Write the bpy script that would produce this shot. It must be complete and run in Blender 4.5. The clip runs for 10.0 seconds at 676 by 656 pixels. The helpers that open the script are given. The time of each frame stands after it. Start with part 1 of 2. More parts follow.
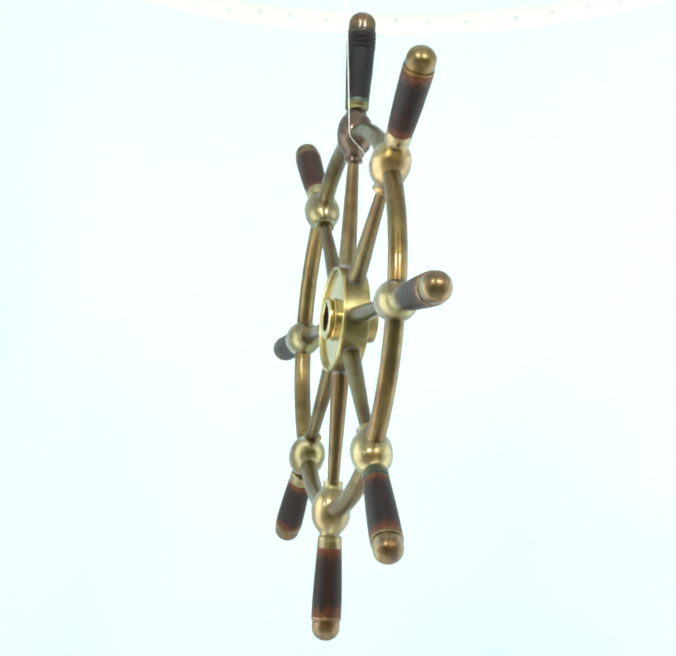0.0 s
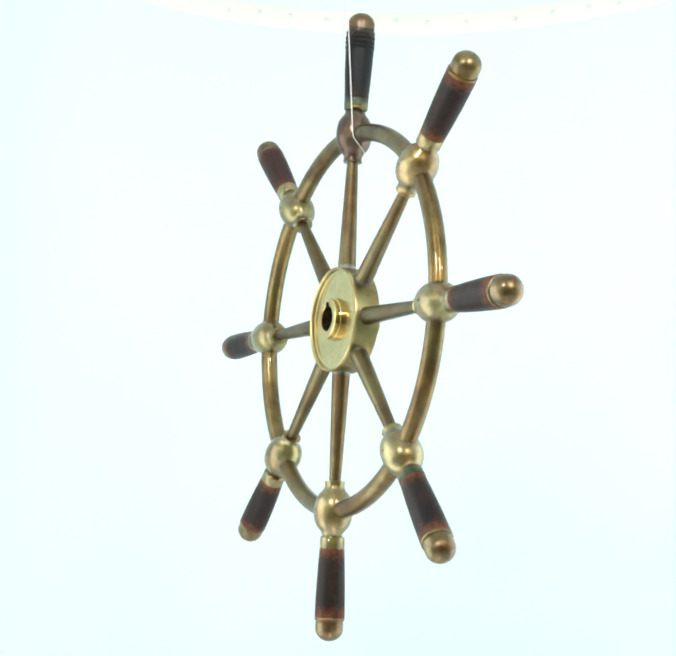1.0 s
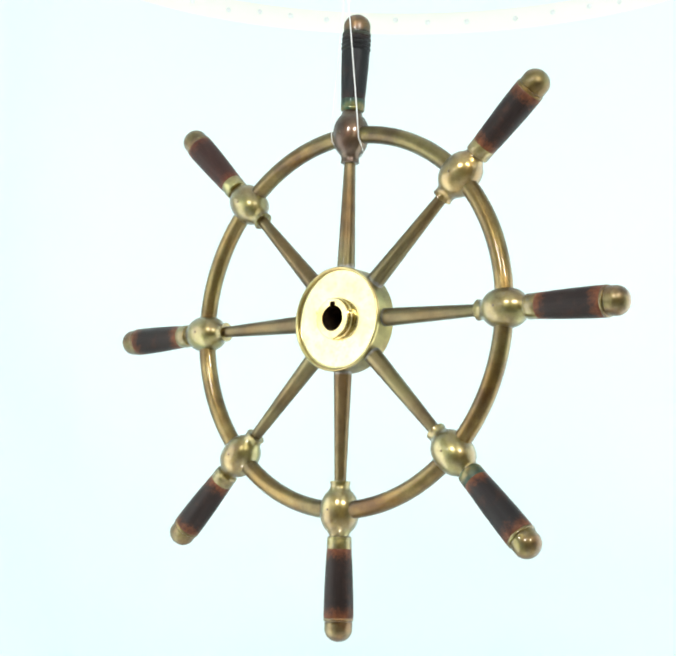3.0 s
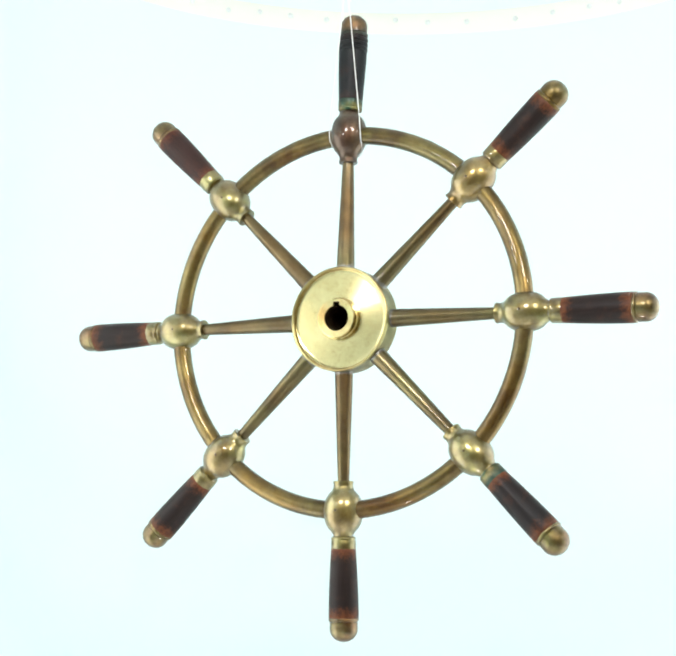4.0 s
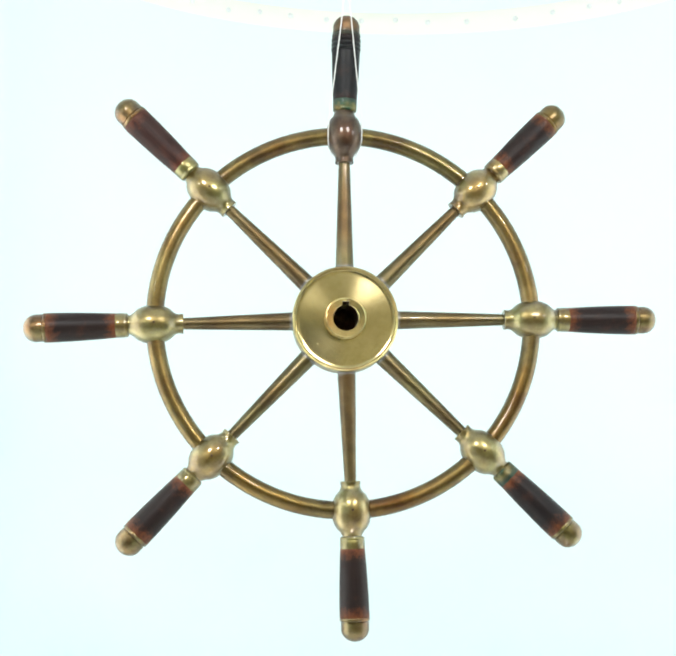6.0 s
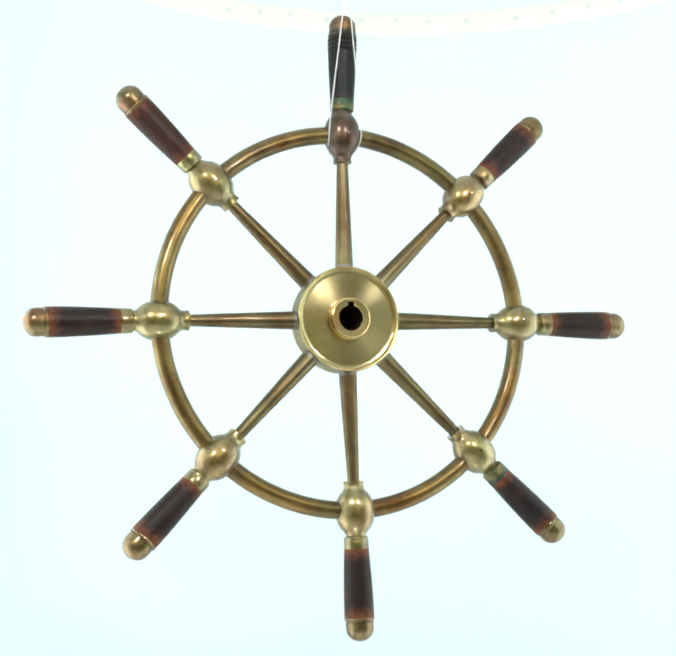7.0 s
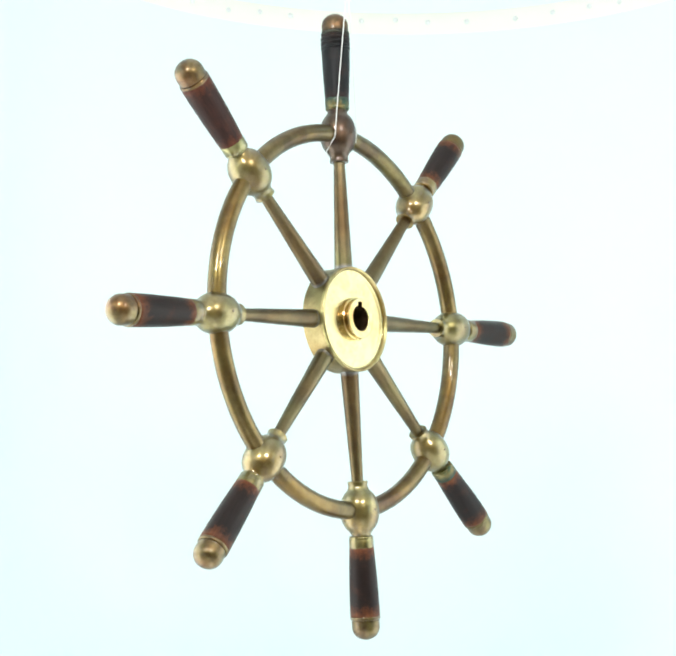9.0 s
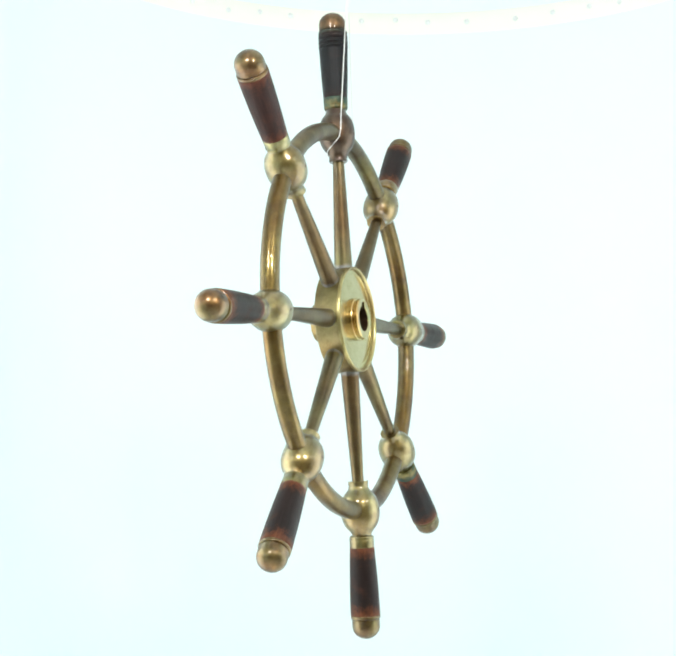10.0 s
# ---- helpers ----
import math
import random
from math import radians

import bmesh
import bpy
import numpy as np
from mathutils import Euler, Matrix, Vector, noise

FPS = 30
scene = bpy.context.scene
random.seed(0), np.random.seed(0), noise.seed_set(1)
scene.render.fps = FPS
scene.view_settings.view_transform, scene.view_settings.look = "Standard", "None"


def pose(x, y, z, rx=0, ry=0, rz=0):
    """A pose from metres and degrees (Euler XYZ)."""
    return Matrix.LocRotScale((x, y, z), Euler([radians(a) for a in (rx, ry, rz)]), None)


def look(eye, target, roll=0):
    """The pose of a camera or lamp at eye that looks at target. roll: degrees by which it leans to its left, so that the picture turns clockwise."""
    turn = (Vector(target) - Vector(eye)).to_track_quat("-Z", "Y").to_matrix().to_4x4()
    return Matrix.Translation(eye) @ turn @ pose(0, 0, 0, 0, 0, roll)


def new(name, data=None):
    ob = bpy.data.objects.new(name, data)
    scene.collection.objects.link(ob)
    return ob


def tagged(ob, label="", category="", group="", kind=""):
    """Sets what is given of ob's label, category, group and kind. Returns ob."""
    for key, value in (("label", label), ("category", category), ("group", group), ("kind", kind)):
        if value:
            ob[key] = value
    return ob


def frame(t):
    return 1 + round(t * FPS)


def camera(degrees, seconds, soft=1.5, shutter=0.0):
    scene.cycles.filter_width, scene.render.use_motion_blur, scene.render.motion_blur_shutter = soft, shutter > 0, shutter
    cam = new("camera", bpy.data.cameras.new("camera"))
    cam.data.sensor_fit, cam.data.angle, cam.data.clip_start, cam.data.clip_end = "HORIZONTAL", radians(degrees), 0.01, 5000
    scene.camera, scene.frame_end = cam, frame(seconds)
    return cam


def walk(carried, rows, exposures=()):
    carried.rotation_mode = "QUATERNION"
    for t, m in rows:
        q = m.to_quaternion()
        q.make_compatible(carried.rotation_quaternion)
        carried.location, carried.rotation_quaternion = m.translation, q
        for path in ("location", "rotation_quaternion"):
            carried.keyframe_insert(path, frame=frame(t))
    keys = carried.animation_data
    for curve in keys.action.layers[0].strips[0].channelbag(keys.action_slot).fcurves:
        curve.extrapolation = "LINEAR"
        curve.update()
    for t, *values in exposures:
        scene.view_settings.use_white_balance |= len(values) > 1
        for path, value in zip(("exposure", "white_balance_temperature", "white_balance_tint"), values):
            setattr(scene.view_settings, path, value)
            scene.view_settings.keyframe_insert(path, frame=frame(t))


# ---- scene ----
cam = camera(25.69, 10.0, soft=2.3)
HUB_Z = 1.30
EYE = pose(0, -1.9151, HUB_Z - 0.1539, 90 + 4.28, -0.34, 0)
walk(cam, [(0, EYE), (10, EYE)])

# ---- world and lights ----
world = bpy.data.worlds.new("world")
scene.world = world
world.use_nodes = True
world.node_tree.nodes["Background"].inputs[0].default_value = (0.9, 0.97, 1.0, 1)
world.node_tree.nodes["Background"].inputs[1].default_value = 0.05
scene.view_settings.exposure = 0.0


def area_lamp(name, eye, target, width, height, watts, colour):
    data = bpy.data.lights.new(name, "AREA")
    data.shape, data.size, data.size_y, data.energy, data.color = "RECTANGLE", width, height, watts, colour
    ob = new(name, data)
    ob.matrix_world = look(eye, target)
    return ob


# Fill lamp added overhead, out of view, to brighten the backdrop.
area_lamp("ceiling_softbox", (0.1, 0.15, 2.66), (0.1, 0.15, 0), 1.5, 1.3, 2.6, (1.0, 1.0, 1.0))
area_lamp("side_softbox", (-0.92, -0.245, 0.84), (-0.92 + 0.814, -0.245 - 0.581, 0.84), 1.0, 1.65, 14.9, (1.0, 0.99, 0.95))
area_lamp("side_softbox", (1.067, -0.03, 0.84), (1.067 - 0.814, -0.03 - 0.581, 0.84), 0.95, 1.65, 9.7, (1.0, 0.99, 0.95))
area_lamp("studio_lamp", (-0.55, -1.7, 2.25), (0.1, 1.1, 0.30), 0.4, 0.3, 20.6, (0.99, 1.0, 1.0))
for col in range(3):
    for row in range(2):
        x, z = 0.57 + 0.18 * col, 2.16 + 0.17 * row
        area_lamp("studio_lamp", (x, -1.7, z), (x - 0.65, 1.1, z - 1.95), 0.085, 0.085, 3.75, (1.0, 1.0, 0.99))
area_lamp("floor_spot", (0.05, -0.30, 0.12), (0.05, -0.05, 1.3), 0.05, 0.05, 0.8, (1.0, 0.95, 0.94))
area_lamp("small_spot", (-1.25, -1.3, 1.85), (0.0, 0.0, 1.3), 0.07, 0.09, 2.6, (1.0, 1.0, 1.0))
area_lamp("small_spot", (1.50, -1.15, 2.05), (0.0, 0.0, 1.3), 0.07, 0.09, 2.6, (1.0, 1.0, 1.0))


# ---- materials ----
def material(name, base, rough, metal=0.0):
    m = bpy.data.materials.new(name)
    m.use_nodes = True
    n = m.node_tree.nodes
    p = n["Principled BSDF"]
    p.inputs["Base Color"].default_value = (*base, 1)
    p.inputs["Roughness"].default_value = rough
    p.inputs["Metallic"].default_value = metal
    return m, m.node_tree, p


def noise_node(tree, scale, detail=4, rough=0.55, coord="Object", stretch=None):
    tc = tree.nodes.new("ShaderNodeTexCoord")
    nz = tree.nodes.new("ShaderNodeTexNoise")
    nz.inputs["Scale"].default_value = scale
    nz.inputs["Detail"].default_value = detail
    nz.inputs["Roughness"].default_value = rough
    src = tc.outputs[coord]
    info = tree.nodes.new("ShaderNodeObjectInfo")
    shift = tree.nodes.new("ShaderNodeVectorMath")
    shift.operation = "MULTIPLY_ADD"
    shift.inputs[1].default_value = stretch or (1, 1, 1)
    tree.links.new(src, shift.inputs[0])
    tree.links.new(info.outputs["Random"], shift.inputs[2])
    tree.links.new(shift.outputs[0], nz.inputs["Vector"])
    return nz.outputs["Fac"]


def ramp(tree, fac, stops):
    r = tree.nodes.new("ShaderNodeValToRGB")
    e = r.color_ramp.elements
    while len(e) < len(stops):
        e.new(0.5)
    for k, (pos, col) in enumerate(stops):
        e[k].position = pos
        e[k].color = (*col, 1) if len(col) == 3 else col
    tree.links.new(fac, r.inputs[0])
    return r.outputs[0]


def mix(tree, fac, a, b, kind="MIX"):
    m = tree.nodes.new("ShaderNodeMix")
    m.data_type, m.blend_type = "RGBA", kind
    for sock, val in ((m.inputs[0], fac), (m.inputs[6], a), (m.inputs[7], b)):
        if hasattr(val, "default_value"):
            tree.links.new(val, sock)
        elif isinstance(val, tuple):
            sock.default_value = (*val, 1)
        else:
            sock.default_value = val
    return m.outputs[2]


def bump(tree, p, fac, strength, distance):
    b = tree.nodes.new("ShaderNodeBump")
    b.inputs["Strength"].default_value = strength
    b.inputs["Distance"].default_value = distance
    tree.links.new(fac, b.inputs["Height"])
    tree.links.new(b.outputs[0], p.inputs["Normal"])


def metal(name, bright, mid, dark, rough_lo, rough_hi, patch=22.0, relief=0.15, coat=0.0, warm=(1.08, 0.90, 0.76), cool=(0.90, 1.0, 0.90), speckle=0.4):
    """Old brass: broad patches of tarnish, orange and green tints in the lacquer, fine speckle, uneven gloss."""
    m, t, p = material(name, mid, rough_lo, 1.0)
    p.inputs["Coat Weight"].default_value, p.inputs["Coat Roughness"].default_value = coat, 0.028
    broad = noise_node(t, patch, 5, 0.6)
    fine = noise_node(t, 420, 3, 0.7)
    col = ramp(t, broad, [(0.34, dark), (0.5, mid), (0.66, bright)])
    info = t.nodes.new("ShaderNodeObjectInfo")
    cast = ramp(t, info.outputs["Random"], [(0.0, tuple(0.5 + 0.5 * v for v in warm)), (0.5, (1, 1, 1)), (1.0, tuple(0.5 + 0.5 * v for v in cool))])
    col = mix(t, 0.9, col, cast, "MULTIPLY")
    tint = ramp(t, noise_node(t, patch * 0.5, 3, 0.5, stretch=(1.3, 0.9, 1.1)), [(0.36, warm), (0.5, (1, 1, 1)), (0.64, cool)])
    col = mix(t, 0.9, col, tint, "MULTIPLY")
    speck = ramp(t, fine, [(0.36, (0.72, 0.68, 0.62)), (0.55, (1, 1, 1))])
    t.links.new(mix(t, speckle, col, speck, "MULTIPLY"), p.inputs["Base Color"])
    r = ramp(t, broad, [(0.3, (rough_hi,) * 3), (0.7, (rough_lo,) * 3)])
    t.links.new(r, p.inputs["Roughness"])
    bump(t, p, fine, relief, 0.0003)
    return m


def stained(m, z0, z1, colour, rough, ragged=160.0, wander=0.5):
    """A stain with a ragged edge: full at z0 along the piece, gone at z1."""
    t = m.node_tree
    p = t.nodes["Principled BSDF"]
    tc = t.nodes.new("ShaderNodeTexCoord")
    sep = t.nodes.new("ShaderNodeSeparateXYZ")
    t.links.new(tc.outputs["Object"], sep.inputs[0])
    span = t.nodes.new("ShaderNodeMapRange")
    span.inputs[1].default_value, span.inputs[2].default_value, span.inputs[3].default_value, span.inputs[4].default_value = z0, z1, 1.0, 0.0
    t.links.new(sep.outputs[2], span.inputs[0])
    jig = t.nodes.new("ShaderNodeMath")
    jig.operation = "MULTIPLY_ADD"
    jig.inputs[1].default_value, jig.inputs[2].default_value = 2 * wander, -wander
    t.links.new(noise_node(t, ragged, 5, 0.65), jig.inputs[0])
    add = t.nodes.new("ShaderNodeMath")
    t.links.new(span.outputs[0], add.inputs[0])
    t.links.new(jig.outputs[0], add.inputs[1])
    fac = ramp(t, add.outputs[0], [(0.2, (0, 0, 0)), (0.75, (0.9, 0.9, 0.9))])
    for sock, val in (("Base Color", colour), ("Roughness", (rough,) * 3)):
        old = p.inputs[sock].links[0].from_socket
        t.links.new(mix(t, fac, old, val), p.inputs[sock])
    return m


BALL_BRASS = metal("ball_brass", (0.262, 0.208, 0.085), (0.192, 0.148, 0.057), (0.117, 0.084, 0.032), 0.28, 0.42, 34, coat=1.0, warm=(1.06, 0.92, 0.8))
CAP_BRASS = metal("cap_brass", (0.185, 0.127, 0.057), (0.132, 0.084, 0.037), (0.08, 0.047, 0.023), 0.32, 0.46, 55, coat=0.6, warm=(1.14, 0.86, 0.75), cool=(0.9, 1.06, 0.85))
TUBE_BRASS = metal("tube_brass", (0.175, 0.133, 0.055), (0.118, 0.084, 0.032), (0.070, 0.043, 0.018), 0.30, 0.44, 20, coat=0.4, warm=(1.12, 0.90, 0.62), cool=(0.90, 0.98, 0.88), speckle=0.3)
SPOKE_BRASS = stained(metal("spoke_brass", (0.145, 0.112, 0.057), (0.111, 0.083, 0.042), (0.079, 0.056, 0.030), 0.30, 0.44, 18, coat=0.2, warm=(1.08, 0.93, 0.8), speckle=0.25), 0.066, 0.0745, (0.24, 0.24, 0.235), 0.6)
BRONZE = metal("brown_bronze", (0.112, 0.073, 0.047), (0.080, 0.050, 0.033), (0.054, 0.033, 0.024), 0.32, 0.46, 40, coat=0.55, warm=(1.08, 0.9, 0.8), cool=(0.95, 0.98, 0.95))
HUB_BRASS = metal("hub_brass", (0.31, 0.264, 0.138), (0.235, 0.192, 0.094), (0.15, 0.127, 0.062), 0.32, 0.46, 26, 0.06, warm=(1.05, 0.94, 0.84), cool=(0.88, 1.0, 0.86))
BOSS_BRASS = metal("boss_brass", (0.62, 0.51, 0.27), (0.54, 0.43, 0.21), (0.44, 0.33, 0.15), 0.14, 0.24, 40, 0.05)
RIM_BRASS = metal("hub_rim_brass", (0.47, 0.385, 0.20), (0.40, 0.32, 0.155), (0.29, 0.22, 0.10), 0.28, 0.40, 45, 0.05, warm=(1.04, 0.95, 0.86))
BORE_DARK = metal("bore_dark", (0.11, 0.068, 0.04), (0.075, 0.045, 0.027), (0.04, 0.025, 0.017), 0.5, 0.7, 60)
KING_CAP = stained(metal("king_cap_brass", (0.165, 0.108, 0.058), (0.12, 0.076, 0.042), (0.075, 0.056, 0.036), 0.38, 0.52, 62, coat=0.35), 0.137, 0.150, (0.030, 0.036, 0.029), 0.55)
GREEN_BRASS = stained(metal("verdigris_brass", (0.19, 0.145, 0.064), (0.125, 0.106, 0.054), (0.045, 0.080, 0.056), 0.36, 0.5, 90, coat=0.2), 0.0492, 0.0375, (0.030, 0.052, 0.042), 0.55)


def turned_face():
    """Polished brass turned on a lathe: the tool marks run round, so gloss is drawn out radially."""
    m, t, p = material("turned_brass", (0.52, 0.44, 0.22), 0.24, 1.0)
    p.inputs["Anisotropic"].default_value, p.inputs["Anisotropic Rotation"].default_value = 0.72, 0.25
    tan = t.nodes.new("ShaderNodeTangent")
    tan.direction_type, tan.axis = "RADIAL", "Z"
    t.links.new(tan.outputs[0], p.inputs["Tangent"])
    broad = noise_node(t, 30, 4)
    col = ramp(t, broad, [(0.35, (0.46, 0.377, 0.18)), (0.62, (0.54, 0.45, 0.235))])
    fine = noise_node(t, 260, 2)
    t.links.new(mix(t, 0.5, col, ramp(t, fine, [(0.3, (0.75, 0.7, 0.6)), (0.5, (1, 1, 1))]), "MULTIPLY"), p.inputs["Base Color"])
    t.links.new(ramp(t, broad, [(0.3, (0.22,) * 3), (0.7, (0.16,) * 3)]), p.inputs["Roughness"])
    nick = ramp(t, noise_node(t, 170, 2, 0.5), [(0.755, (1, 1, 1)), (0.79, (0, 0, 0))])
    bump(t, p, nick, 0.7, 0.0006)
    return m


FACE_BRASS = turned_face()

GRIP_FROM, GRIP_TO = 0.0488, 0.137


def grip_wood(name, dark, worn, coverage, amount=1.0):
    """Dark varnish over red-brown wood, rubbed through at both ends of the grip."""
    m, t, p = material(name, dark, 0.34)
    p.inputs["Specular IOR Level"].default_value = 0.17
    tc = t.nodes.new("ShaderNodeTexCoord")
    sep = t.nodes.new("ShaderNodeSeparateXYZ")
    t.links.new(tc.outputs["Object"], sep.inputs[0])
    along = t.nodes.new("ShaderNodeMapRange")
    along.inputs[1].default_value, along.inputs[2].default_value = GRIP_FROM, GRIP_TO
    t.links.new(sep.outputs[2], along.inputs[0])
    ragged = noise_node(t, 150, 7, 0.75, stretch=(1, 1, 0.8))
    jig = t.nodes.new("ShaderNodeMath")
    jig.operation = "MULTIPLY_ADD"
    jig.inputs[1].default_value, jig.inputs[2].default_value = 0.55, -0.275
    t.links.new(ragged, jig.inputs[0])
    add = t.nodes.new("ShaderNodeMath")
    t.links.new(along.outputs[0], add.inputs[0])
    t.links.new(jig.outputs[0], add.inputs[1])
    c = coverage
    wear = ramp(t, add.outputs[0], [(q, (v * amount,) * 3) for q, v in ((0.0, 0.8), (c, 0.45), (c + 0.10, 0.04), (0.90 - c, 0.02), (1 - c, 0.45), (1.0, 0.75))])
    grain = noise_node(t, 500, 4, 0.6, stretch=(1, 1, 0.05))
    body = ramp(t, grain, [(0.3, tuple(0.7 * v for v in dark)), (0.7, tuple(1.3 * v for v in dark))])
    bare = ramp(t, grain, [(0.3, tuple(0.65 * v for v in worn)), (0.75, worn)])
    scuff = noise_node(t, 38, 5, 0.7)
    rub = ramp(t, scuff, [(0.54, (0, 0, 0)), (0.78, (0.17, 0.17, 0.17))])
    body2 = mix(t, rub, body, worn)
    t.links.new(mix(t, wear, body2, bare), p.inputs["Base Color"])
    t.links.new(ramp(t, scuff, [(0.3, (0.34,) * 3), (0.7, (0.54,) * 3)]), p.inputs["Roughness"])
    bump(t, p, grain, 0.25, 0.0005)
    return m


WOOD = grip_wood("grip_wood", (0.0085, 0.0058, 0.0060), (0.19, 0.058, 0.019), 0.075, 0.85)
WOOD_BLACK = grip_wood("blackened_grip_wood", (0.0058, 0.0055, 0.0066), (0.19, 0.058, 0.019), 0.06, 0.85)
WOOD_RED = grip_wood("red_grip_wood", (0.024, 0.0105, 0.009), (0.15, 0.042, 0.018), 0.06, 0.75)
WOOD_KING = grip_wood("black_grip_wood", (0.006, 0.0066, 0.0075), (0.08, 0.033, 0.02), 0.03, 0.3)


def cotton():
    m, t, p = material("white_cotton", (0.66, 0.66, 0.64), 0.8)
    bump(t, p, noise_node(t, 1500, 2), 0.5, 0.0004)
    return m


COTTON = cotton()


def fabric(name, base, grain=900.0):
    m, t, p = material(name, base, 0.9)
    broad = noise_node(t, 1.3, 4, coord="Object")
    t.links.new(ramp(t, broad, [(0.3, tuple(0.985 * v for v in base)), (0.7, base)]), p.inputs["Base Color"])
    bump(t, p, noise_node(t, grain, 2), 0.2, 0.0004)
    return m


BACKDROP_WHITE = fabric("white_backdrop", (0.79, 0.906, 0.916))
STRIP_CREAM = fabric("cream_strip", (0.87, 0.89, 0.79))
STUD_GREY, _t, _p = material("grey_stud", (0.73, 0.745, 0.73), 0.5)
ROOM_PALE = fabric("pale_plaster", (0.52, 0.525, 0.50), 120)
ROOM_WARM = fabric("warm_plaster", (0.80, 0.69, 0.44), 120)
ROOM_WHITE = fabric("white_plaster", (0.78, 0.79, 0.77), 120)
FLOOR_WHITE = fabric("white_floor", (0.80, 0.80, 0.79), 200)
PANEL_DARK = fabric("dark_teal_paint", (0.030, 0.045, 0.045), 90)
STEEL, _t, _p = material("hook_steel", (0.55, 0.55, 0.55), 0.3, 1.0)


# ---- mesh helpers ----
def finish(bm, name, mat, sharp=40):
    me = bpy.data.meshes.new(name)
    bmesh.ops.recalc_face_normals(bm, faces=bm.faces)
    for e in bm.edges:
        if len(e.link_faces) == 2 and e.calc_face_angle(0) > radians(sharp):
            e.smooth = False
    for fc in bm.faces:
        fc.smooth = True
    bm.to_mesh(me)
    bm.free()
    me.materials.append(mat)
    return me


def part(name, mesh, parent, m=None, label=""):
    ob = new(name, mesh)
    ob.parent = parent
    ob.matrix_basis = m or Matrix()
    return tagged(ob, label)


def lathe(profile, seg=40, hollow=False):
    """Turn (radius, height) pairs round z. The ends are closed; a hollow one joins its last ring to its first."""
    bm = bmesh.new()
    rings = []
    for r, z in profile:
        if r < 1e-6:
            rings.append([bm.verts.new((0, 0, z))])
        else:
            rings.append([bm.verts.new((r * math.cos(2 * math.pi * k / seg), r * math.sin(2 * math.pi * k / seg), z)) for k in range(seg)])
    for a, b in zip(rings, rings[1:] + rings[:1] if hollow else rings[1:]):
        for k in range(seg):
            j = (k + 1) % seg
            loop = [a[k % len(a)], a[j % len(a)], b[j % len(b)], b[k % len(b)]]
            uniq = list(dict.fromkeys(loop))
            if len(uniq) > 2:
                bm.faces.new(uniq)
    for ring in () if hollow else (rings[0], rings[-1]):
        if len(ring) > 1:
            bm.faces.new(ring)
    return bm


def tube(points, radius, sides=16, closed_ends=True):
    """A round tube along a line of points."""
    bm = bmesh.new()
    pts = [Vector(p) for p in points]
    rings = []
    side = None
    for k, p in enumerate(pts):
        way = (pts[min(k + 1, len(pts) - 1)] - pts[max(k - 1, 0)]).normalized()
        if side is None:
            side = way.orthogonal().normalized()
        side = (side - way * side.dot(way)).normalized()
        up = way.cross(side)
        rings.append([bm.verts.new(p + radius * (math.cos(a) * side + math.sin(a) * up)) for a in (2 * math.pi * j / sides for j in range(sides))])
    for a, b in zip(rings, rings[1:]):
        for k in range(sides):
            j = (k + 1) % sides
            bm.faces.new((a[k], a[j], b[j], b[k]))
    if closed_ends:
        bm.faces.new(rings[0])
        bm.faces.new(rings[-1])
    return bm


# ---- the room ----
def box(name, lo, hi, mat, label, category):
    bm = bmesh.new()
    bmesh.ops.create_cube(bm, size=1)
    for v in bm.verts:
        v.co = [a + (c + 0.5) * (b - a) for a, b, c in zip(lo, hi, v.co)]
    bmesh.ops.bevel(bm, geom=list(bm.edges), offset=0.004, segments=1, affect="EDGES")
    return tagged(new(name, finish(bm, name, mat)), label, category, kind="structure")


def room():
    x0, x1, y0, y1, h, w = -2.8, 2.8, -3.6, 2.3, 2.75, 0.12
    box("floor", (x0 - w, y0 - w, -0.1), (x1 + w, y1 + w, 0), FLOOR_WHITE, "plain white studio floor", "floor")
    box("ceiling", (x0 - w, y0 - w, h), (x1 + w, y1 + w, h + 0.1), ROOM_WHITE, "plain white studio ceiling", "ceiling")
    box("wall_south", (x0 - w, y0 - w, 0), (x1 + w, y0, h), ROOM_WARM, "plain warm cream studio wall", "wall")
    box("wall_north", (x0 - w, y1, 0), (x1 + w, y1 + w, h), ROOM_PALE, "plain pale studio wall", "wall")
    # Unseen dark panel, added behind the camera for the hub face to mirror.
    box("door_1", (-0.52, y0 + 0.003, 0), (0.40, y0 + 0.045, 2.05), PANEL_DARK, "unseen dark teal panel added on the studio wall for the hub to reflect", "door")
    box("wall_west", (x0 - w, y0, 0), (x0, y1, h), ROOM_PALE, "plain pale studio wall", "wall")
    box("wall_east", (x1, y0, 0), (x1 + w, y1, h), ROOM_PALE, "plain pale studio wall", "wall")


# The white backdrop is round behind the wheel and its wings open towards the front.
ARC_X, ARC_Y, ARC_R = 0.13, 0.788, 0.738


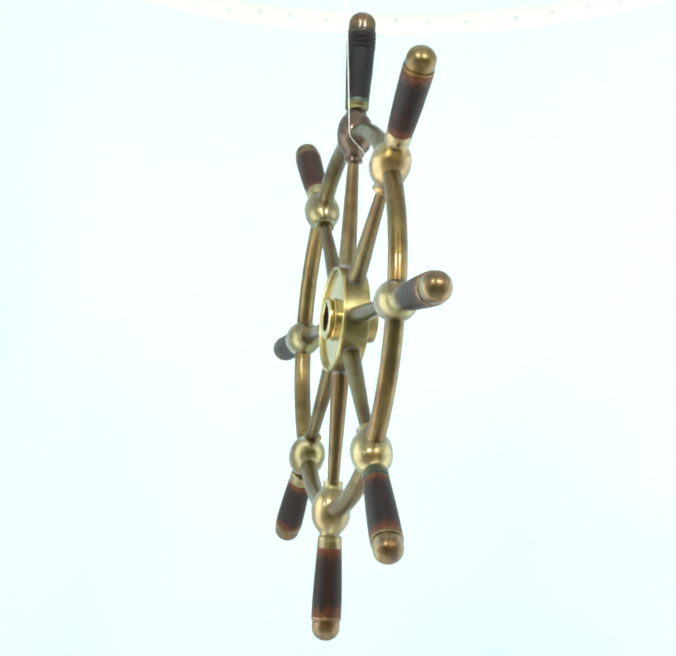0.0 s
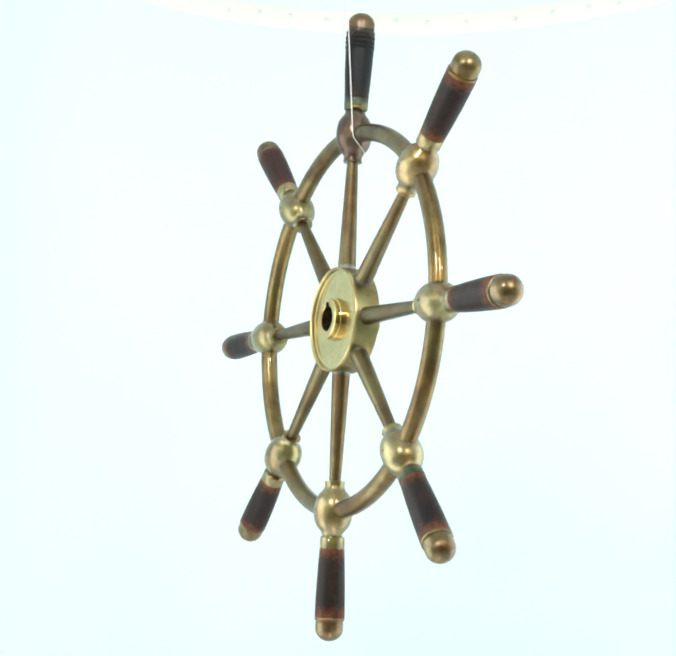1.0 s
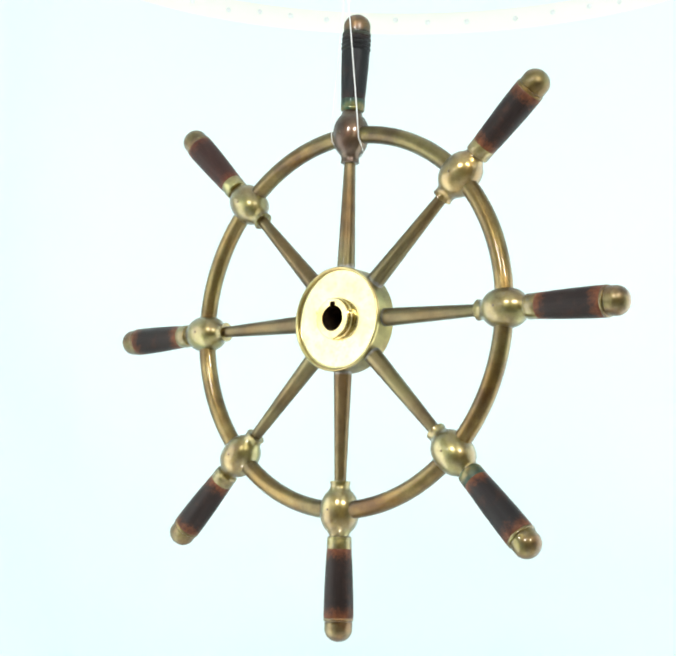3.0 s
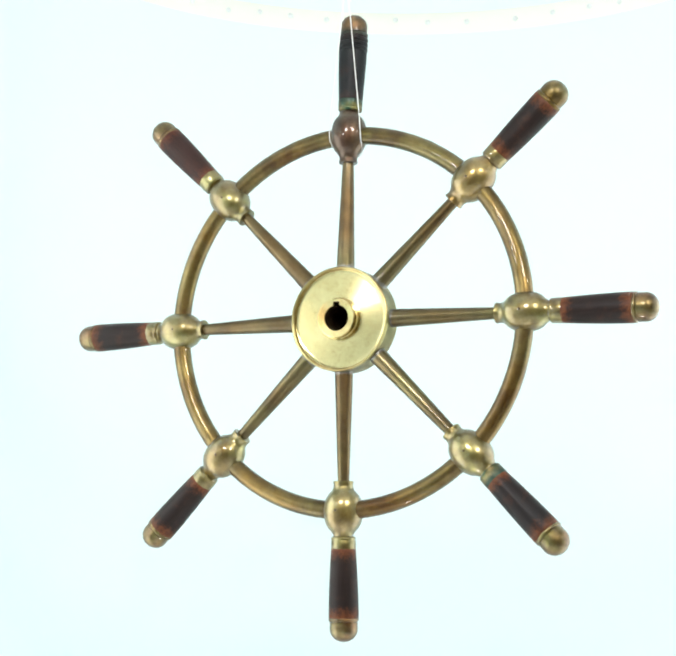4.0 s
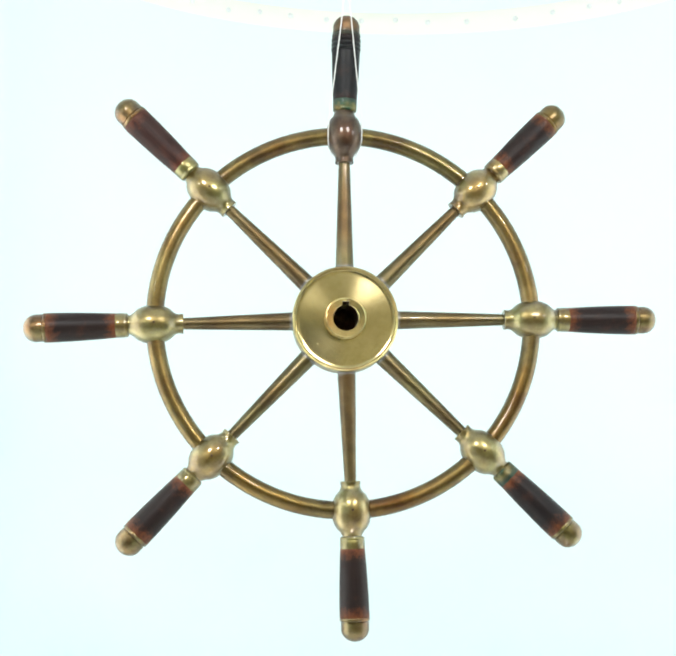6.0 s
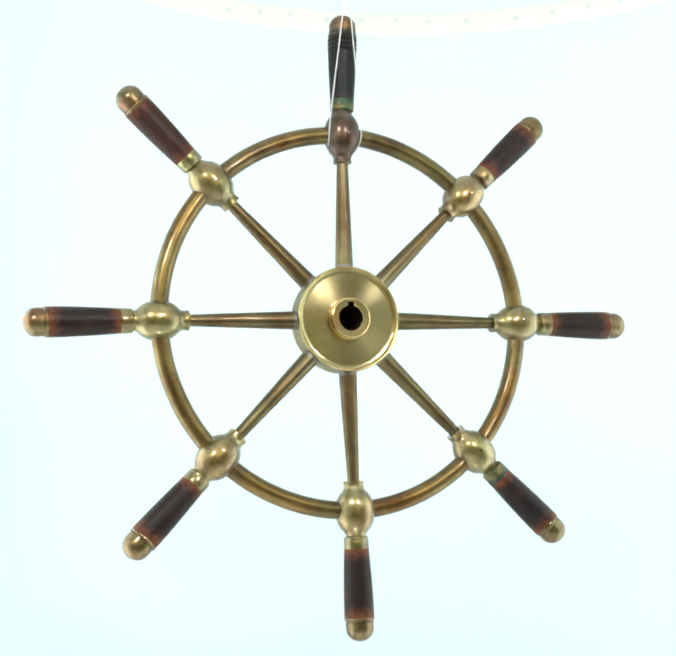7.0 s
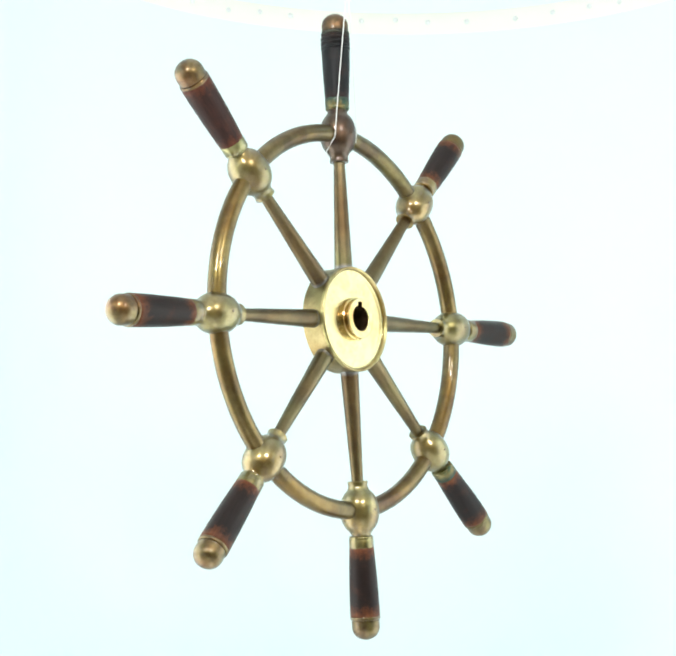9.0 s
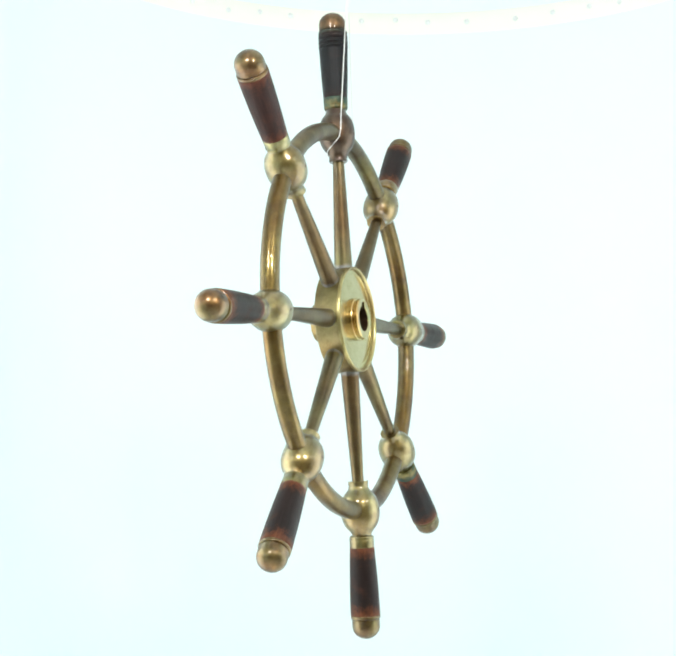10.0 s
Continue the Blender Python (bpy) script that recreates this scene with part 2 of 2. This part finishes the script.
def backdrop_plan(inset, flare=True):
    r = ARC_R - inset
    line = [(ARC_X + r * math.cos(a), ARC_Y + r * math.sin(a)) for a in (math.pi * k / 96 for k in range(97))]
    right, left = line[0], line[-1]
    if flare:
        line = [(right[0] + 1.05, -1.50), (right[0] + 0.75, -0.75), (right[0], 0.30)] + line + [(left[0], 0.30), (left[0] - 0.75, -0.75), (left[0] - 1.05, -1.90), (left[0] - 0.70, -2.85)]
    else:
        line = [(right[0], 0.36)] + line + [(left[0], 0.36)]
    return line


def band(inner, outer, z0, z1):
    bm = bmesh.new()
    rows = [[bm.verts.new((x, y, z)) for x, y in line] for line, z in ((inner, z0), (inner, z1), (outer, z1), (outer, z0))]
    for a, b in zip(rows, rows[1:] + rows[:1]):
        for k in range(len(a) - 1):
            bm.faces.new((a[k], a[k + 1], b[k + 1], b[k]))
    for k in (0, -1):
        bm.faces.new([row[k] for row in rows])
    return bm


STRIP_Z = 2.128


def backdrop():
    ob = new("backdrop", finish(band(backdrop_plan(0), backdrop_plan(-0.012), 0.0, 2.6), "backdrop", BACKDROP_WHITE, 60))
    tagged(ob, "seamless curved white studio backdrop, brightly lit", "backdrop", kind="structure")
    lip = [(-0.003, STRIP_Z - 0.036), (0.0025, STRIP_Z - 0.022), (0.0025, STRIP_Z + 0.018), (-0.003, STRIP_Z + 0.028)]
    bm = bmesh.new()
    rows = [[bm.verts.new((x, y, z)) for x, y in backdrop_plan(inset, False)] for inset, z in lip]
    for a, b in zip(rows, rows[1:] + rows[:1]):
        for k in range(len(a) - 1):
            bm.faces.new((a[k], a[k + 1], b[k + 1], b[k]))
    for k in (0, -1):
        bm.faces.new([row[k] for row in rows])
    strip = new("trim", finish(bm, "trim", STRIP_CREAM, 60))
    tagged(strip, "cream strip with a row of grey studs along the backdrop", "trim", kind="structure")
    stud = finish(lathe([(0, 0.0022), (0.0028, 0.0020), (0.0052, 0.0012), (0.0060, 0), (0.0060, -0.002)], 14), "stud", STUD_GREY)
    # bearing of each stud along the curve and its height over the strip's middle, in millimetres; past these they go on evenly
    studs = [(129.1, 0), (121.7, -4), (115.5, 3), (109.6, 3), (102.8, 1), (96.3, 2), (90.0, 6), (84.1, 0), (76.9, -2), (67.9, -4), (60.9, 0), (53.9, 0), (47.9, -4)]
    studs += [(136 + 7 * k, 0) for k in range(6)] + [(41 - 7 * k, 0) for k in range(6)]
    for bearing, rise in studs:
        a, r = radians(bearing), ARC_R - 0.003
        m = Matrix.Translation((ARC_X + r * math.cos(a), ARC_Y + r * math.sin(a), STRIP_Z + rise / 1000))
        part("stud", stud, strip, m @ pose(0, 0, 0, 0, 0, bearing) @ pose(0, 0, 0, 0, -90, 0))


room()
backdrop()

# ---- the ship's wheel ----
RIM_R = 0.2445
# each spoke: its bearing, the bearing of its cap, and how far ball and cap stand off the wheel's plane, in millimetres
SPOKES = [(90 - 0.89, 90 - 1.36, -1.9, -2.6, -1.2), (45 - 0.82, 45 - 1.24, 1.9, 2.2, -1.7), (-0.26, -0.39, -0.1, 1.1, -0.1), (-45 + 0.36, -45 + 0.32, 0.5, -2.8, 3.3),
          (-90 + 0.89, -90 + 0.85, -2.2, -0.2, -1.2), (-135 + 0.09, -135 + 0.22, 1.1, 1.8, 0.2), (180 + 0.75, 180 + 0.96, 0.5, 4.0, 2.0), (135 + 0.21, 135 + 0.31, 0.3, -5.0, -1.4)]


def along(origin, way):
    """A frame at origin whose z runs along way and whose y looks to the wheel's back."""
    z = Vector(way).normalized()
    x = Vector((0, 1, 0)).cross(z).normalized()
    y = z.cross(x)
    m = Matrix((x, y, z)).transposed().to_4x4()
    m.translation = origin
    return m


def ball_profile(neck=0.0124):
    out = [(0.0085, -0.0368), (0.0126, -0.0368), (0.0131, -0.0362), (0.0129, -0.0345), (0.0125, -0.0322), (0.0125, -0.0304), (0.0129, -0.0284), (0.0140, -0.0260)]
    for k in range(21):
        s = -0.0236 + 0.0528 * k / 20
        out.append((0.0251 * (1 - abs((s - 0.0013) / 0.0308) ** 2.3) ** (1 / 2.1), s))
    out = [q for q in out if q[1] < 0 or q[0] > neck + 0.0014]
    return out + [(neck + 0.0008, 0.0302), (neck + 0.0002, 0.0314), (neck, 0.0326), (neck + 0.0004, 0.0340), (neck - 0.001, 0.037)]


def ferrule_profile():
    return [(0.0104, 0.0326), (0.0128, 0.0328), (0.0138, 0.0334), (0.0148, 0.0345), (0.0153, 0.0360), (0.0149, 0.0373), (0.0149, 0.0379), (0.0153, 0.0389), (0.0154, 0.0476), (0.0151, GRIP_FROM + 0.0004), (0.010, GRIP_FROM + 0.0004)]


def grip_profile(rings):
    out = [(0.012, GRIP_FROM), (0.0150, GRIP_FROM)]
    n = 30
    for k in range(n + 1):
        u = k / n
        out.append((0.0153 + 0.0031 * (1 - (1 - u) ** 1.7), GRIP_FROM + 0.0006 + (GRIP_TO - GRIP_FROM - 0.0016) * u))
    if rings:
        kept = [q for q in out if q[1] < 0.116]
        for z in (0.1168, 0.1232, 0.1296):
            kept += [(0.0176, z), (0.0188, z + 0.0012), (0.0190, z + 0.0027), (0.0187, z + 0.0042), (0.0174, z + 0.0052)]
        out = kept + [(0.0180, 0.1358)]
    return out + [(0.0176, GRIP_TO), (0.012, GRIP_TO)]


def cap_profile():
    out = [(0.012, GRIP_TO - 0.0004), (0.0180, GRIP_TO - 0.0002), (0.0185, GRIP_TO + 0.0010), (0.0184, GRIP_TO + 0.0032), (0.0178, GRIP_TO + 0.0038), (0.0164, GRIP_TO + 0.0041), (0.0164, GRIP_TO + 0.0048), (0.0171, GRIP_TO + 0.0054)]
    for k in range(13):
        a = math.pi / 2 * k / 12
        out.append((0.0172 * math.cos(a), 0.1505 + 0.0164 * math.sin(a)))
    return out


def notched_circle(r, notch_w, notch_r, n=48):
    """A circle with a keyway cut outward at +y."""
    half = math.asin(notch_w / 2 / r)
    a0, a1 = math.pi / 2 + half, math.pi / 2 - half + 2 * math.pi
    pts = [(r * math.cos(a), r * math.sin(a)) for a in (a0 + (a1 - a0) * k / n for k in range(n + 1))]
    return pts + [(notch_w / 2, notch_r), (-notch_w / 2, notch_r)]


def boss_mesh():
    """The bored boss: a stepped ring whose bore has a keyway."""
    bm = bmesh.new()
    inner = notched_circle(0.0164, 0.0085, 0.0214)
    steps = [(0, 0.0085), (0, 0.0243), (0.0006, 0.0249), (0.0246, 0.0252), (0.0258, 0.0246), (0.0262, 0.0236), (0.0262, 0.0200), (0.0257, 0.0194), (0.0257, 0.0188), (0.0270, 0.0184), (0.0276, 0.0174), (0.0276, 0.0105), (0.0276, 0.0085)]
    rows = []
    for r, z in steps:
        row = []
        for x, y in inner:
            d = math.hypot(x, y)
            s = (d + r) / d if r < 0.01 else r / d
            row.append(bm.verts.new((x * s, y * s, z)))
        rows.append(row)
    for a, b in zip(rows, rows[1:]):
        for k in range(len(a)):
            j = (k + 1) % len(a)
            bm.faces.new((a[k], a[j], b[j], b[k]))
    return finish(bm, "boss", BOSS_BRASS, 14)


def bore_mesh():
    bm = bmesh.new()
    outline = notched_circle(0.01635, 0.0085, 0.02135)
    rows = [[bm.verts.new((x, y, z)) for x, y in outline] for z in (0.0240, -0.037)]
    for k in range(len(outline)):
        j = (k + 1) % len(outline)
        bm.faces.new((rows[0][k], rows[0][j], rows[1][j], rows[1][k]))
    bm.faces.new(rows[1])
    return finish(bm, "bore", BORE_DARK, 35)


def ship_wheel():
    wheel = new("ship_wheel")
    tagged(wheel, "eight-spoked brass ship's wheel with dark wooden handles, hanging from a string", "ship wheel")
    face = pose(0, 0, 0, 90, 0, 0)
    hub = part("hub", finish(lathe([(0.0215, 0.0095), (0.0215, -0.0165), (0.060, -0.0168), (0.0667, -0.0172), (0.0681, -0.0160), (0.0681, 0.0128), (0.0676, 0.0132), (0.0640, 0.0132), (0.0640, 0.0095)], 96, True), "hub", HUB_BRASS, 30), wheel, face)
    lip = lathe([(0.0638, 0.0126), (0.0676, 0.0128), (0.0682, 0.0134), (0.0682, 0.0162), (0.0678, 0.0172), (0.0669, 0.0177), (0.0656, 0.0174), (0.0646, 0.0163), (0.0640, 0.0145)], 96, True)
    part("hub_rim", finish(lip, "hub_rim", RIM_BRASS, 40), hub, None, "rounded pale brass lip round the hub")
    dish = [(0.0255, 0.0130), (0.0300, 0.01295), (0.0400, 0.0127), (0.0500, 0.0124), (0.0590, 0.0120), (0.0633, 0.0119), (0.0639, 0.0124)]
    bm = lathe(dish + [(0.06395, 0.0100), (0.0255, 0.0090)], 96, True)
    part("hub_face", finish(bm, "hub_face", FACE_BRASS, 50), hub, None, "polished turned brass face")
    part("boss", boss_mesh(), hub, None, "polished brass boss with a keyway")
    part("bore", bore_mesh(), hub, None, "dark bore with a keyway")
    part("rear_boss", finish(lathe([(0.0205, -0.014), (0.0262, -0.0140), (0.0262, -0.0375), (0.0250, -0.0398), (0.0215, -0.0402), (0.0205, -0.0395)], 64, True), "rear_boss", HUB_BRASS, 35), hub)

    bm = bmesh.new()
    for turn, off, size in ((35, (0.0, 0.0), 0.0046), (-50, (0.0010, 0.0008), 0.0036), (80, (-0.0005, 0.0028), 0.0022)):
        made = bmesh.ops.create_cone(bm, cap_ends=True, segments=6, radius1=0.5, radius2=0.2, depth=1)["verts"]
        bmesh.ops.transform(bm, verts=made, matrix=pose(off[0], off[1], 0, 0, 0, turn) @ Matrix.Diagonal((size, 0.0011, 0.0016, 1)))
    part("burr", finish(bm, "burr", BOSS_BRASS), hub, pose(-0.0362, 0.0100, 0.0129), "small raised burr in the turned face")
    screw = finish(lathe([(0, 0.0014), (0.0012, 0.0013), (0.0019, 0.0006), (0.0020, -0.003)], 14), "set_screw", BOSS_BRASS)
    for a in (20, 272):
        m = pose(0.0260 * math.cos(radians(a)), 0.0260 * math.sin(radians(a)), 0.0219, 0, 0, a) @ pose(0, 0, 0, 0, 90, 0)
        part("set_screw", screw, hub, m)
    balls = finish(lathe(ball_profile(), 48), "ball_joint", BALL_BRASS, 45)
    king_ball = finish(lathe(ball_profile(0.0134), 48), "ball_joint", BRONZE, 45)
    ferrule = finish(lathe(ferrule_profile(), 40), "ferrule", BALL_BRASS, 45)
    king_ferrule = finish(lathe(ferrule_profile(), 40), "ferrule", GREEN_BRASS, 45)
    grips = {}
    for key, mat in (("dark", WOOD), ("black", WOOD_BLACK), ("red", WOOD_RED), ("king", WOOD_KING)):
        grips[key] = finish(lathe(grip_profile(key == "king"), 40), "handle", mat, 50)
    cap = finish(lathe(cap_profile(), 40), "cap", CAP_BRASS, 45)
    pale_cap = finish(lathe(cap_profile(), 40), "cap", TUBE_BRASS, 45)
    king_cap = finish(lathe(cap_profile(), 40), "cap", KING_CAP, 45)
    spoke = finish(lathe([(0.0119, 0.0655), (0.0118, 0.069), (0.0096, 0.14), (0.0074, 0.208), (0.0074, 0.214)], 32), "spoke", SPOKE_BRASS)
    pin = finish(lathe([(0, 0.0009), (0.0012, 0.0008), (0.0016, 0.0002), (0.0017, -0.002)], 14), "pin", BRONZE)
    spots = []
    for k, (bearing, cap_bearing, ball_y, cap_y, cap_r) in enumerate(SPOKES):
        a, c = radians(bearing), radians(cap_bearing)
        ball_at = Vector((RIM_R * math.cos(a), ball_y / 1000, RIM_R * math.sin(a)))
        reach = 0.3936 + cap_r / 1000
        cap_at = Vector((reach * math.cos(c), cap_y / 1000, reach * math.sin(c)))
        spots.append((bearing, ball_y / 1000))
        king = k == 0
        part("spoke", spoke, wheel, along((0, 0, 0), ball_at))
        ball = part("ball_joint", king_ball if king else balls, wheel, along(ball_at, ball_at) @ Matrix.Diagonal((0.94, 0.94, 1, 1) if king else (1, 1, 1, 1)), "brown bronze ball joint" if king else "")
        part("pin", pin, ball, pose(0, -0.0249, 0.0, 90, 0, 0))
        stretch = (cap_at - ball_at).length / 0.1505
        m = along(ball_at, cap_at - ball_at) @ Matrix.Diagonal((1.03, 1.03, stretch, 1))
        kind = "king" if king else "black" if k == 3 else "red" if k == 7 else "dark"
        grip = part("handle", grips[kind], wheel, m, "black wooden grip with three turned rings" if king else "dark varnished wooden grip, worn red at its ends")
        part("ferrule", king_ferrule if k in (0, 3) else ferrule, grip, None, "verdigris-stained brass ferrule" if k in (0, 3) else "")
        part("cap", king_cap if king else pale_cap if k == 1 else cap, grip, None, "domed brass cap")
    for k in range(8):
        (b0, y0), (b1, y1) = spots[(k + 1) % 8], spots[k]
        if b1 < b0:
            b1 += 360
        pts = [(RIM_R * math.cos(radians(b0 + (b1 - b0) * j / 28)), y0 + (y1 - y0) * j / 28, RIM_R * math.sin(radians(b0 + (b1 - b0) * j / 28))) for j in range(29)]
        part("rim_segment", finish(tube(pts, 0.0115, 24), "rim_segment", TUBE_BRASS), wheel)
    return wheel


LEAN = pose(-0.0008, -0.0013, 0, -3.62, 0, 0) @ pose(0, 0, 0, 0, -1.11, 0)


def hanging_string():
    """The string: a line from the ceiling to a knot at the top handle, and a loop under the wheel's top joint."""
    string = new("hanging_string")
    tagged(string, "thin white cotton string looped round the wheel's top joint", "string")
    ball = LEAN @ Vector((RIM_R * math.cos(radians(89.1)), -0.0019, RIM_R * math.sin(radians(89.1))))
    knot = Vector((0, -0.0008, 0.455))
    part("line", finish(tube([knot, (0, 0, 0.7), (0, 0, 2.735 - HUB_Z)], 0.0004, 8), "line", COTTON), string)
    part("knot", finish(lathe([(0, -0.0022), (0.0011, -0.0012), (0.0014, 0), (0.0010, 0.0013), (0, 0.0022)], 10), "knot", COTTON), string, Matrix.Translation(knot))
    for side in (1, -1):
        pts = [knot, ball + Vector((0.0208 * side, -0.0134, 0.022)), ball + Vector((0.0222 * side, -0.0134, 0.003)), ball + Vector((0.0220 * side, -0.0120, -0.0066)),
               ball + Vector((0.0212 * side, -0.0070, -0.0120)), ball + Vector((0.0166 * side, 0.0060, -0.0232)), ball + Vector((0.0090 * side, 0.0104, -0.0265)), ball + Vector((0.0, 0.0135, -0.0272))]
        part("strand", finish(tube(pts, 0.00065, 8), "strand", COTTON), string)
    return string


def ceiling_hook():
    bm = lathe([(0, 2.75), (0.014, 2.75), (0.014, 2.746), (0.003, 2.744), (0.003, 2.735), (0, 2.735)], 20)
    for v in bm.verts:
        v.co.x += 0.0085
    tagged(new("ceiling_hook", finish(bm, "ceiling_hook", STEEL)), "small steel hook in the white ceiling", "hook")


the_wheel = ship_wheel()
the_string = hanging_string()
ceiling_hook()

# seconds and the angle by which the wheel has turned about the string
TURNS = [(0, -76.3), (0.5, -70.45), (1.0, -64.3), (1.5, -58.25), (2.0, -51.9), (2.5, -45.5), (3.0, -38.85), (3.5, -32.1), (4.0, -25.25), (4.5, -18.25), (5.0, -11.0), (5.5, -3.45),
         (6.0, 4.0), (6.5, 11.6), (7.0, 19.3), (7.5, 27.1), (8.0, 35.25), (8.5, 43.6), (9.0, 51.98), (9.5, 60.4), (10.0, 69.15)]


def motions():
    walk(the_wheel, [(t, pose(0.0084, 0, HUB_Z - 0.0007, 0, 0, turn) @ LEAN) for t, turn in TURNS])
    walk(the_string, [(t, pose(0.0084, 0, HUB_Z - 0.0007, 0, 0, turn)) for t, turn in TURNS])


motions()
